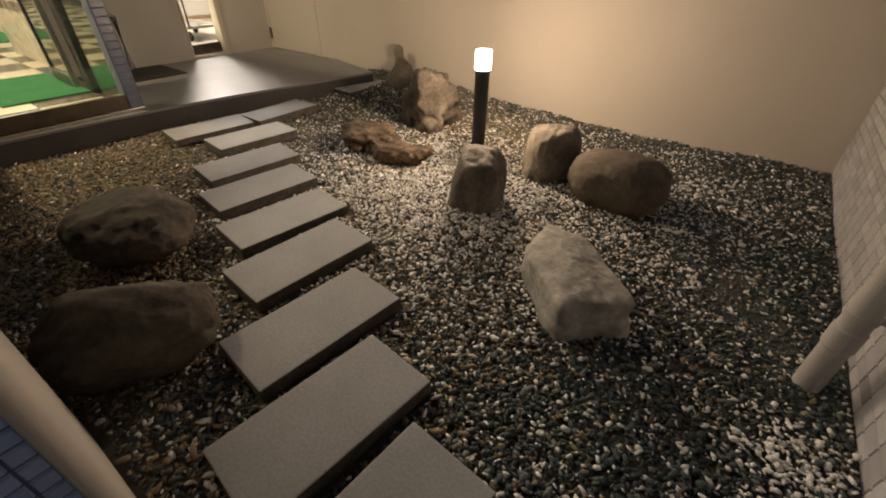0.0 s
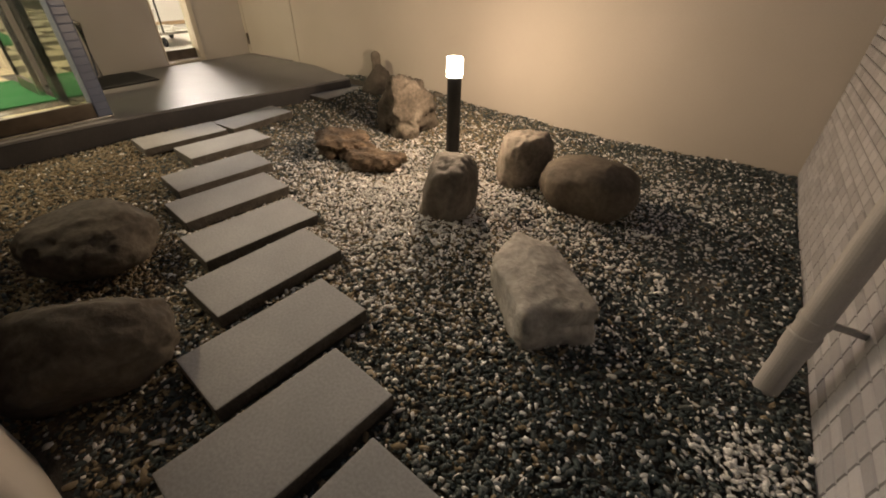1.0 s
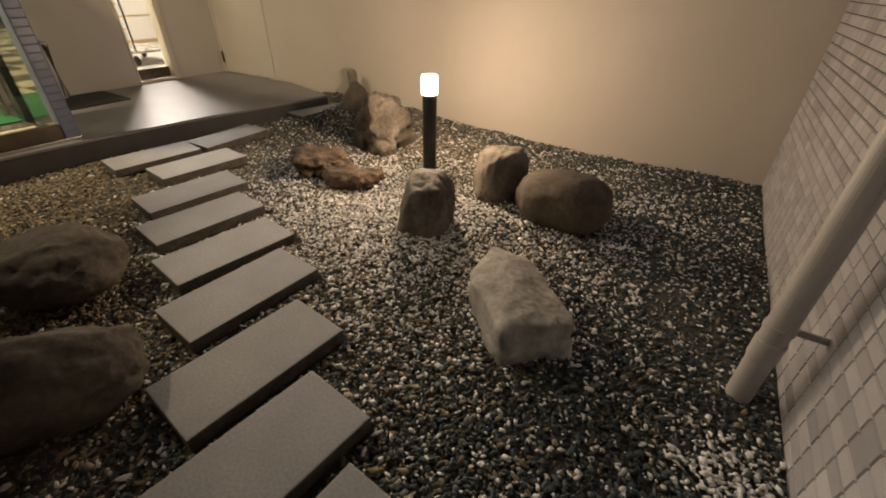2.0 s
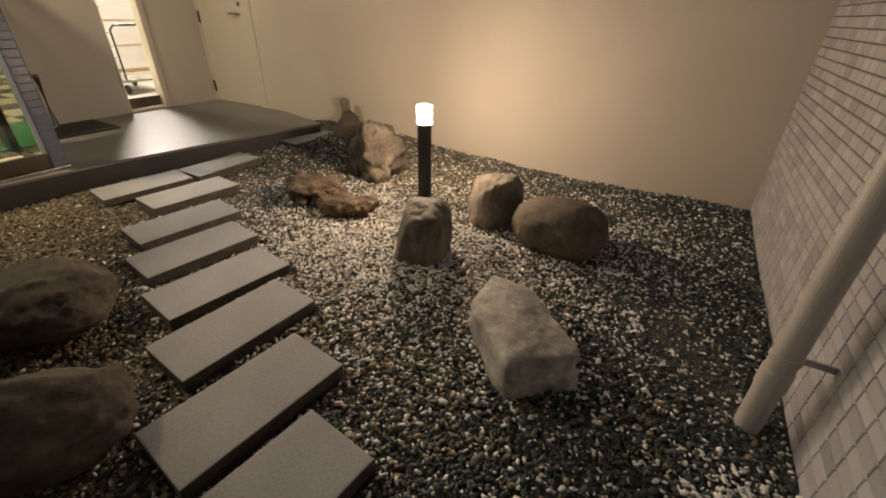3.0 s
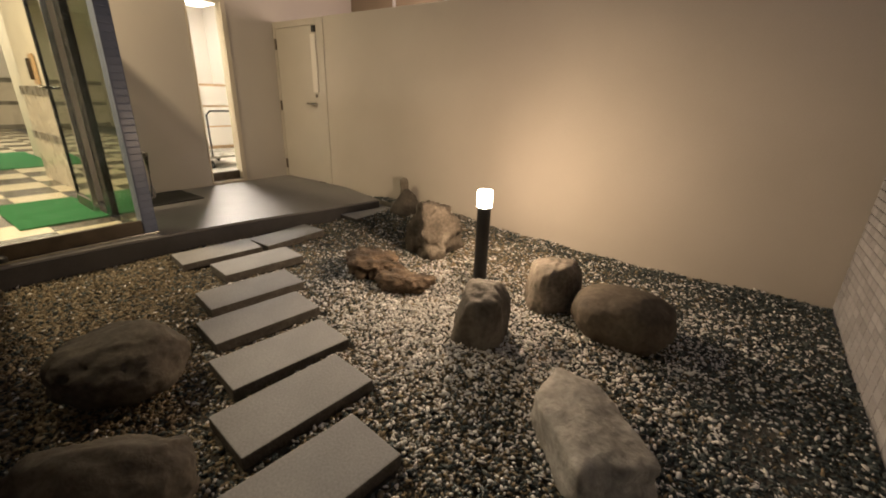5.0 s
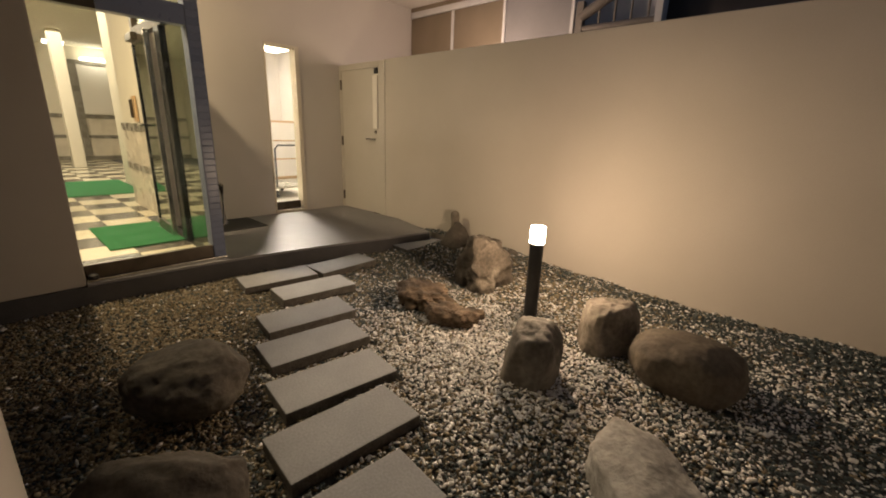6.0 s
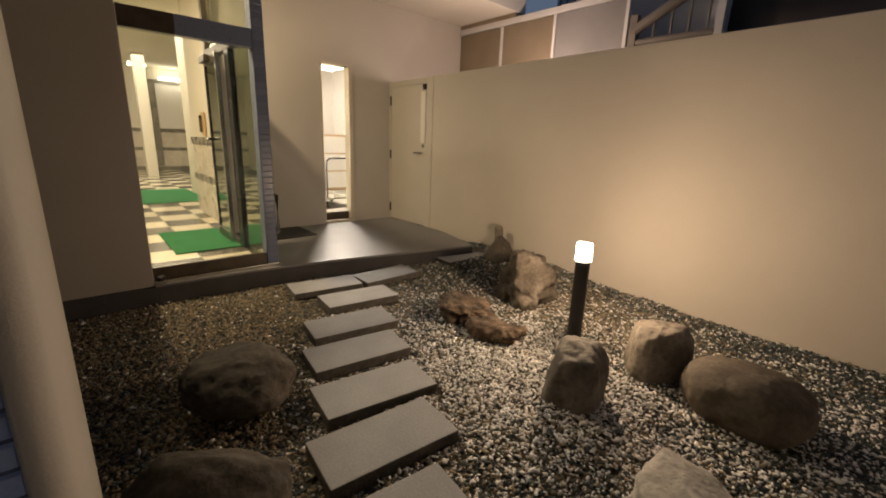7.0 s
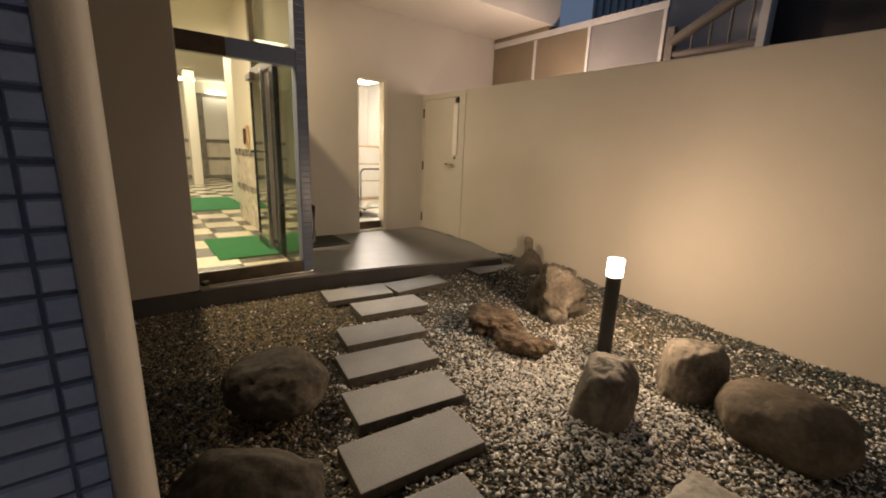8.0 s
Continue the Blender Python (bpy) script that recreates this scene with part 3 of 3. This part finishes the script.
# ---- drain pipe on the tiled wall ----
pipe = tagged(base("drain_pipe", 0.481, 1.49, 0), "thick pale painted drain pipe clipped to the tiled wall", "pipe")
part("tube", turned([(0.039, -0.02), (0.039, 6.4)], 28), M_PIPE, pipe, smooth=False)
part("socket", turned([(0.041, 0.17), (0.0435, 0.175), (0.0435, 0.245), (0.041, 0.25)], 28), M_PIPE, pipe)
for z in (0.30, 1.7):
    c = part("clip", turned([(0.041, z - 0.012), (0.043, z - 0.010), (0.043, z + 0.010), (0.041, z + 0.012)], 28), M_PIPE, pipe)
    part("bracket", boxes((0.041, 0.119, -0.006, 0.006, z - 0.010, z + 0.010), bevel=0.002), M_PIPE, c)

# ---- side door in the garden wall ----
door = tagged(base("door_1"), "closed cream steel door with lever handle and hinges", "door", kind="structure")
D0, D1 = -5.15, -4.37
part("door_frame", boxes((REAR_X + 0.002, D0 - 0.002, WALL_Y - 0.012, WALL_Y + 0.1, 0.12, 2.045), (D1 + 0.002, -4.25, WALL_Y - 0.010, WALL_Y + 0.1, 0.12, 2.045), (D0 - 0.002, D1 + 0.002, WALL_Y - 0.012, WALL_Y + 0.1, 1.975, 2.045), bevel=0.003), M_DOOR, door)
leaf = part("leaf", boxes((D0, D1, WALL_Y - 0.007, WALL_Y + 0.04, 0.165, 1.972), bevel=0.002), M_DOOR, door)
part("edge_strip", boxes((D1 - 0.095, D1 - 0.005, WALL_Y - 0.026, WALL_Y - 0.008, 1.25, 1.88), bevel=0.004), M_CEIL, leaf, "pale strip")
part("lever_handle", tube([(-4.44, WALL_Y - 0.001, 1.12), (-4.44, WALL_Y - 0.05, 1.12), (-4.47, WALL_Y - 0.055, 1.12), (-4.56, WALL_Y - 0.055, 1.12)], 0.011), M_STEEL, leaf, "steel lever handle", True)
part("lock", turned([(0.022, 0), (0.022, 0.01)], 16), M_BRONZE, leaf).matrix_local = pose(-4.43, WALL_Y - 0.001, 1.21, 90)
part("latch_box", boxes((D1 - 0.06, D1 - 0.005, WALL_Y - 0.03, WALL_Y - 0.001, 1.90, 1.965), bevel=0.003), M_BLACK, leaf)
for z in (0.33, 1.08, 1.80):
    part("hinge", tube([(D0 - 0.004, WALL_Y - 0.016, z - 0.06), (D0 - 0.004, WALL_Y - 0.016, z + 0.06)], 0.013), M_BRONZE, door, "dark hinge")

# ---- tall narrow window in the rear wall ----
window = tagged(base("window_1"), "tall narrow lit opening with a cream frame", "window", kind="structure")
FX = REAR_X
part("window_frame", boxes((FX - 0.12, FX + 0.012, WY1 - 0.055, WY1 - 0.002, WZ0, WZ1 - 0.003), (FX - 0.12, FX + 0.008, WY0 + 0.002, WY0 + 0.02, WZ0, WZ1 - 0.003), (FX - 0.12, FX + 0.010, WY0 + 0.02, WY1 - 0.055, WZ1 - 0.03, WZ1 - 0.003), bevel=0.003), M_TRIM, window)
part("window_sill", boxes((FX - 0.16, FX + 0.02, WY0 + 0.002, WY1 - 0.002, WZ0 - 0.03, WZ0 - 0.002), bevel=0.003), M_TRIM, window)
part("kick_plate", boxes((FX - 0.10, FX - 0.06, WY0 + 0.02, WY1 - 0.055, WZ0, WZ0 + 0.10), bevel=0.003), M_BRONZE, window, "dark kick plate")
pane = part("pane", boxes((FX - 0.085, FX - 0.079, WY0 + 0.02, WY1 - 0.055, WZ0 + 0.10, WZ1 - 0.03)), M_GLASS, window)
pane.visible_shadow = False

# lit room behind it
structure("room_floor", boxes((-9.0, REAR_X - 0.181, 1.9, 4.6, 0.1, 0.2)), M_ROOMFLOOR, "pale floor of the lit back room", "floor")
structure("room_walls", boxes((-9.1, -9.0, 1.8, 4.7, 0.2, 2.8), (-9.0, REAR_X - 0.181, 1.8, 1.9, 0.2, 2.8), (-9.0, REAR_X - 0.181, 4.6, 4.7, 0.2, 2.8)), M_ROOMWALL, "white walls of the lit back room", "wall")
structure("room_ceiling", boxes((-9.1, REAR_X - 0.181, 1.8, 4.7, 2.8, 2.9)), M_ROOMWALL, "white ceiling of the lit back room", "ceiling")
tl = tagged(base("ceiling_lamp", -6.6, 3.26, 2.33), "glowing pendant lamp in the back room", "ceiling lamp")
part("stem", tube([(0, 0, 0.11), (0, 0, 0.469)], 0.012), M_ALU, tl)
part("fitting", boxes((-0.22, 0.22, -0.24, 0.24, 0.07, 0.11), bevel=0.01), M_ALU, tl)
part("diffuser", boxes((-0.20, 0.20, -0.22, 0.22, 0.0, 0.07), bevel=0.02), M_TUBE, tl)
cart = tagged(base("trolley", -6.46, 3.19, 0.2), "steel push trolley with tubular handle in the lit room", "trolley")
part("deck", boxes((-0.4, 0.4, -0.25, 0.25, 0.14, 0.17), bevel=0.005), M_BAND, cart)
part("handle", tube([(0.36, -0.20, 0.17), (0.36, -0.20, 0.72), (0.36, -0.15, 0.77), (0.36, 0.15, 0.77), (0.36, 0.20, 0.72), (0.36, 0.20, 0.17)], 0.013), M_DARK_STEEL, cart, smooth=True)
for sx in (-0.32, 0.32):
    for sy in (-0.2, 0.2):
        w = part("wheel", turned([(0.05, -0.015), (0.055, -0.01), (0.055, 0.01), (0.05, 0.015)], 18), M_RUBBER, cart)
        w.matrix_local = pose(sx, sy, 0.055, 90)
chest = tagged(base("drawer_chest", -8.6, 3.88, 0.2), "white drawer chest with light wood side in the lit room", "cabinet")
part("body", boxes((-0.35, 0.33, -0.7, 0.7, 0, 1.15), bevel=0.006), M_WOOD, chest)
for k in range(3):
    d = part("drawer", boxes((0.331, 0.35, -0.68, 0.68, 0.06 + 0.36 * k, 0.39 + 0.36 * k), bevel=0.004), M_ROOMWALL, chest)
    part("knob", boxes((0.351, 0.37, -0.05, 0.05, 0.22 + 0.36 * k, 0.24 + 0.36 * k)), M_STEEL, d)

# ---- glazed entrance ----
ent = tagged(base("entrance_front"), "glazed entrance front with steel sill and blue tiled post", "glazed entrance", kind="structure")
E0, E1 = 0.422, 1.245
part("sill", boxes((ENT_X - 0.05, ENT_X + 0.035, E0, 1.34, PORCH_Z, PORCH_Z + 0.022), bevel=0.003), M_STEEL, ent, "worn steel sill")
part("bottom_rail", boxes((ENT_X - 0.03, ENT_X + 0.012, E0, E1, PORCH_Z + 0.022, PORCH_Z + 0.12), bevel=0.003), M_BRONZE, ent)
part("transom", boxes((ENT_X - 0.05, ENT_X + 0.02, E0, 0.74, 1.915, 2.05), bevel=0.003), M_BRONZE, ent, "dark metal transom")
part("tiled_transom", boxes((ENT_X - 0.06, ENT_X + 0.024, 0.742, E1, 1.915, 2.05), bevel=0.003), M_BLUE_POST, ent, "blue-grey tiled transom")
post = part("tiled_post", boxes((ENT_X - 0.09, ENT_X + 0.022, E1 + 0.002, 1.34, PORCH_Z, 4.2), bevel=0.003), M_POST_GROUT, ent)
post_me = tile_mesh("post_tile", 0.084, 0.05 - 0.003, 0.0015, M_BLUE_POST)
for r in range(79):
    ob = new("post_tile", post_me)
    ob.location = (ENT_X + 0.022, 1.2935, 0.20 + 0.05 * r)
    ob.parent = post
for z0, z1 in ((PORCH_Z + 0.12, 1.91), (2.05, 4.15)):
    p = part("pane", boxes((ENT_X - 0.012, ENT_X - 0.004, E0, E1, z0, z1)), M_GLASS, ent)
    p.visible_shadow = False
part("foot", turned([(0.03, 0), (0.03, 0.03), (0.018, 0.04)], 18), M_BLACK, ent).matrix_local = pose(ENT_X + 0.03, 0.46, PORCH_Z + 0.022)

# side entrance of the lobby: fixed glass, a dark stile, a glass door
side = tagged(base("entrance_side"), "steel framed glass side entrance of the lobby facing the porch", "glazed entrance", kind="structure")
SY = 1.27
part("jamb", boxes((-5.199, -5.12, SY - 0.03, SY + 0.05, PORCH_Z, 3.0), bevel=0.003), M_BRONZE, side)
part("stile", boxes((-4.47, -4.34, SY - 0.03, SY + 0.03, PORCH_Z, 2.0), bevel=0.004), M_DARK_STEEL, side, "dark reflecting steel stile")
part("head", boxes((-5.119, -3.812, SY - 0.03, SY + 0.03, 2.0, 2.08), bevel=0.003), M_BRONZE, side)
part("pane", boxes((-4.34, -3.812, SY - 0.004, SY + 0.004, PORCH_Z + 0.03, 2.0)), M_GLASS_SIDE, side, "green reflecting pane")
q = part("pane", boxes((-5.119, -3.812, SY - 0.004, SY + 0.004, 2.08, 3.0)), M_GLASS, side)
q.visible_shadow = False
part("floor_track", boxes((-5.119, -3.812, SY - 0.03, SY + 0.03, PORCH_Z + 0.001, PORCH_Z + 0.03)), M_STEEL, side)

gdoor = tagged(base("glass_door", -5.11, SY - 0.045, PORCH_Z + 0.035, -2), "glass door with steel stiles and pull, slightly open", "door")
W, H = 0.56, 1.80
part("stile", boxes((0, 0.04, -0.015, 0.015, 0, H), bevel=0.003), M_DARK_STEEL, gdoor)
part("stile", boxes((W - 0.05, W - 0.015, -0.02, 0.02, 0, H), bevel=0.003), M_STEEL, gdoor, "bright steel stile")
part("top_rail", boxes((0.04, W - 0.05, -0.02, 0.02, H - 0.07, H), bevel=0.003), M_BRONZE, gdoor)
part("bottom_rail", boxes((0.04, W - 0.05, -0.02, 0.02, 0, 0.10), bevel=0.003), M_BRONZE, gdoor)
part("pane", boxes((0.04, W - 0.05, -0.004, 0.004, 0.10, H - 0.07)), M_GLASS_SIDE, gdoor)
part("pull", tube([(0.02, -0.015, 1.02), (0.02, -0.06, 1.02), (0.05, -0.065, 1.02), (0.15, -0.065, 1.02)], 0.014), M_STEEL, gdoor, "steel lever", True)
part("closer", boxes((0.08, 0.32, -0.07, -0.021, H - 0.06, H), bevel=0.005), M_BRONZE, gdoor, "door closer")
part("push_bar", tube([(-3.82, 1.345, 0.40), (-3.82, 1.40, 0.42), (-3.82, 1.40, 0.76), (-3.82, 1.345, 0.78)], 0.02), M_STEEL, side, "steel pull bar", True)

mat_b = boxes((-5.15, -4.6, 1.38, 2.12, PORCH_Z + 0.001, PORCH_Z + 0.014), bevel=0.004)
tagged(part("door_mat", mat_b, M_RUBBER), "black rubber door mat on the porch", "mat")

# ---- lobby ----
LZ = 0.19
LX1 = -15.0
structure("lobby_floor_bed", boxes((LX1, ENT_X - 0.051, -2.0, 1.239, 0.05, LZ - 0.006), (LX1, REAR_X - 0.181, 1.239, 1.79, 0.05, LZ - 0.006), (LX1, -9.102, 1.79, 4.5, 0.05, LZ - 0.006)), M_GROUT, "mortar bed under the lobby floor", "floor")
structure("lobby_ceiling", boxes((LX1, ENT_X - 0.19, -2.0, 1.239, 3.05, 3.15), (LX1, REAR_X - 0.181, 1.239, 1.79, 3.05, 3.15), (LX1, -9.102, 1.79, 4.5, 3.05, 3.15)), M_LOBBY, "cream lobby ceiling", "ceiling")
structure("lobby_walls", boxes((LX1 - 0.1, LX1, -2.1, 4.6, 0.0, 3.05), (LX1, ENT_X - 0.19, -2.1, -2.0, 0.0, 3.05), (LX1, -9.1, 4.5, 4.6, 0.0, 3.05), (-9.098, REAR_X - 0.185, 1.70, 1.798, 0.2, 3.05)), M_LOBBY, "cream painted lobby walls", "wall")
dado = structure("lobby_dado", boxes((LX1 + 0.001, LX1 + 0.03, -1.99, 4.49, LZ, 1.38)), M_MARBLE, "beige marble dado on the lobby wall", "dado")
for z0, z1 in ((1.28, 1.38), (0.76, 0.85), (LZ, 0.30)):
    part("band", boxes((LX1 + 0.031, LX1 + 0.045, -1.99, 4.49, z0, z1)), M_BAND, dado, "grey marble band")
pier = structure("lobby_pier", boxes((-6.82, -5.62, 1.375, 1.69, LZ, 3.049), bevel=0.01), M_LOBBY, "cream lobby pier with a marble foot", "pillar")
part("dado", boxes((-6.84, -5.60, 1.36, 1.695, LZ, 1.13), bevel=0.006), M_MARBLE, pier)
for z0, z1 in ((1.131, 1.22), (0.66, 0.74)):
    part("band", boxes((-6.85, -5.59, 1.35, 1.697, z0, z1), bevel=0.004), M_BAND, pier, "grey marble band")
panel = tagged(base("intercom", -6.05, 1.366, 1.24), "brown intercom panel on the cream lobby pier", "intercom")
part("plate", boxes((-0.07, 0.07, -0.02, 0.0, 0, 0.28), bevel=0.004), M_WOOD, panel)
part("handset", boxes((-0.05, -0.01, -0.05, -0.021, 0.04, 0.24), bevel=0.008), M_BRONZE, panel, "dark handset")
structure("lobby_column", boxes((-12.9, -12.6, 1.43, 1.65, LZ, 3.049), bevel=0.01), M_LOBBY, "slim cream column deep in the lobby", "pillar")
back_door = tagged(base("lobby_door", LX1 + 0.05, 2.55, LZ), "pale grey panel door at the end of the lobby", "door")
part("leaf", boxes((0, 0.04, -0.44, 0.9, 1.2, 2.43), bevel=0.004), M_CEIL, back_door)
part("frame", boxes((0, 0.06, -0.60, -0.442, 0.13, 2.53), (0, 0.06, 0.902, 0.98, 1.2, 2.53), (0, 0.06, -0.442, 0.902, 2.432, 2.53)), M_BAND, back_door)
wl = tagged(base("wall_lamp", LX1 + 0.1, 2.55, 2.72), "lit shallow lamp over the lobby door", "lamp")
part("shade", boxes((0, 0.25, -0.35, 0.35, 0, 0.06), bevel=0.02), M_TUBE, wl)
ex = tagged(base("lobby_lamp", -14.35, 1.68, 2.955), "small lit white lamp on the lobby ceiling", "lamp")
part("diffuser", boxes((0, 0.12, -0.19, 0.19, 0.0, 0.07), bevel=0.008), M_TUBE, ex)
part("base_plate", boxes((-0.01, 0.13, -0.20, 0.20, 0.071, 0.094), bevel=0.004), M_ALU, ex)
for name, x0, x1, y0, y1 in (("entrance_mat", -5.40, -4.37, 0.67, 1.235), ("lobby_mat", -9.67, -7.78, 0.60, 1.69)):
    tagged(part(name, boxes((x0, x1, y0, y1, LZ, LZ + 0.012), bevel=0.004), M_GREEN), "bright green carpet mat on the chequered lobby floor", "mat", "green lobby mats")

# ---- beyond the garden wall ----
FY = 4.86
fence = tagged(base("fence"), "panel fence with pale aluminium posts and top rail", "fence", kind="")
for x in (-4.35, -3.48, -2.55):
    part("post", boxes((x - 0.02, x + 0.02, FY - 0.03, FY + 0.03, 0, 2.86), bevel=0.004), M_ALU, fence)
for a, b in ((-5.19, -4.372), (-4.328, -3.502), (-3.458, -2.572)):
    part("panel", boxes((a, b, FY - 0.012, FY + 0.012, 0.3, 2.855), bevel=0.003), M_PANEL if a > -3.5 else M_TAN_PANEL, fence, "" if a > -3.5 else "tan panel")
part("top_rail", boxes((-5.19, -2.52, FY - 0.03, FY + 0.03, 2.862, 2.94), bevel=0.005), M_ALU, fence)
part("infill", boxes((-5.19, -4.13, FY - 0.02, FY + 0.02, 2.941, 2.998)), M_TAN_PANEL, fence)
stair = tagged(base("outside_stair"), "brown steel outside stair rail with upright bars", "stair")
part("newel", boxes((-2.50, -2.42, FY - 0.04, FY + 0.04, 0, 2.66), bevel=0.004), M_STAIR, stair)
part("bottom_rail", tube([(-2.42, FY, 2.385), (-1.67, FY, 2.385)], 0.035), M_STAIR, stair)
part("handrail", tube([(-2.46, FY, 2.50), (-2.38, FY, 2.55), (-1.0, FY, 3.26)], 0.055), M_STAIR, stair)
for k in range(4):
    x = -2.25 + 0.17 * k
    part("bar", tube([(x, FY, 2.38), (x, FY, 2.61 + 0.514 * (x + 2.25))], 0.013, 8), M_STAIR, stair)
part("post", boxes((-1.67, -1.60, FY - 0.03, FY + 0.03, 0, 3.6), bevel=0.004), M_ALU, stair, "pale post")
structure("wall_neighbour", boxes((-2.4, 4.0, 5.6, 5.75, 0, 6.0)), M_SIDING, "dark neighbouring wall beyond the fence", "wall")
structure("wall_neighbour_pale", boxes((-2.75, -1.73, 5.3, 5.4, 0, 4.6)), M_SIDE_PALE, "pale panel wall behind the outside stair", "wall")

ribbed = structure("wall_far_ribbed", boxes((-5.69, -1.0, 8.0, 8.2, 0, 7.0)), M_SLATE, "dark blue-grey ribbed metal wall in the distance", "wall")
rib_me = mesh_of("rib", boxes((-0.03, 0.03, -0.05, 0.0, 0.5, 7.0), bevel=0.008), M_SLATE)
for k in range(26):
    ob = new("rib", rib_me)
    ob.location = (-5.65 + 0.16 * k, 7.999, 0)
    ob.parent = ribbed

# ---- chequered lobby floor, last ----
FT = 0.40
floor_parent = structure("lobby_floor", boxes((LX1, -13.0, 2.7, 4.4, LZ - 0.005, LZ - 0.001)), M_CREAM, "cream and dark chequered polished lobby floor", "floor")
ft_bm = boxes((-FT / 2 + 0.002, FT / 2 - 0.002, -FT / 2 + 0.002, FT / 2 - 0.002, -0.006, 0), bevel=0.001)
cream_me = mesh_of("floor_tile", ft_bm, M_CREAM)
dark_me = mesh_of("floor_tile", boxes((-FT / 2 + 0.002, FT / 2 - 0.002, -FT / 2 + 0.002, FT / 2 - 0.002, -0.006, 0), bevel=0.001), M_DARKTILE)
for i in range(28):
    for j in range(9):
        x, y = ENT_X - 0.26 - FT * i, -0.97 + FT * j
        if y > 1.03 and x > -5.6 or y > 1.5 and x > -9.3:
            continue
        ob = new("floor_tile", cream_me if (i + j) % 2 else dark_me)
        ob.location = (x, y, LZ - 0.0005)
        ob.parent = floor_parent
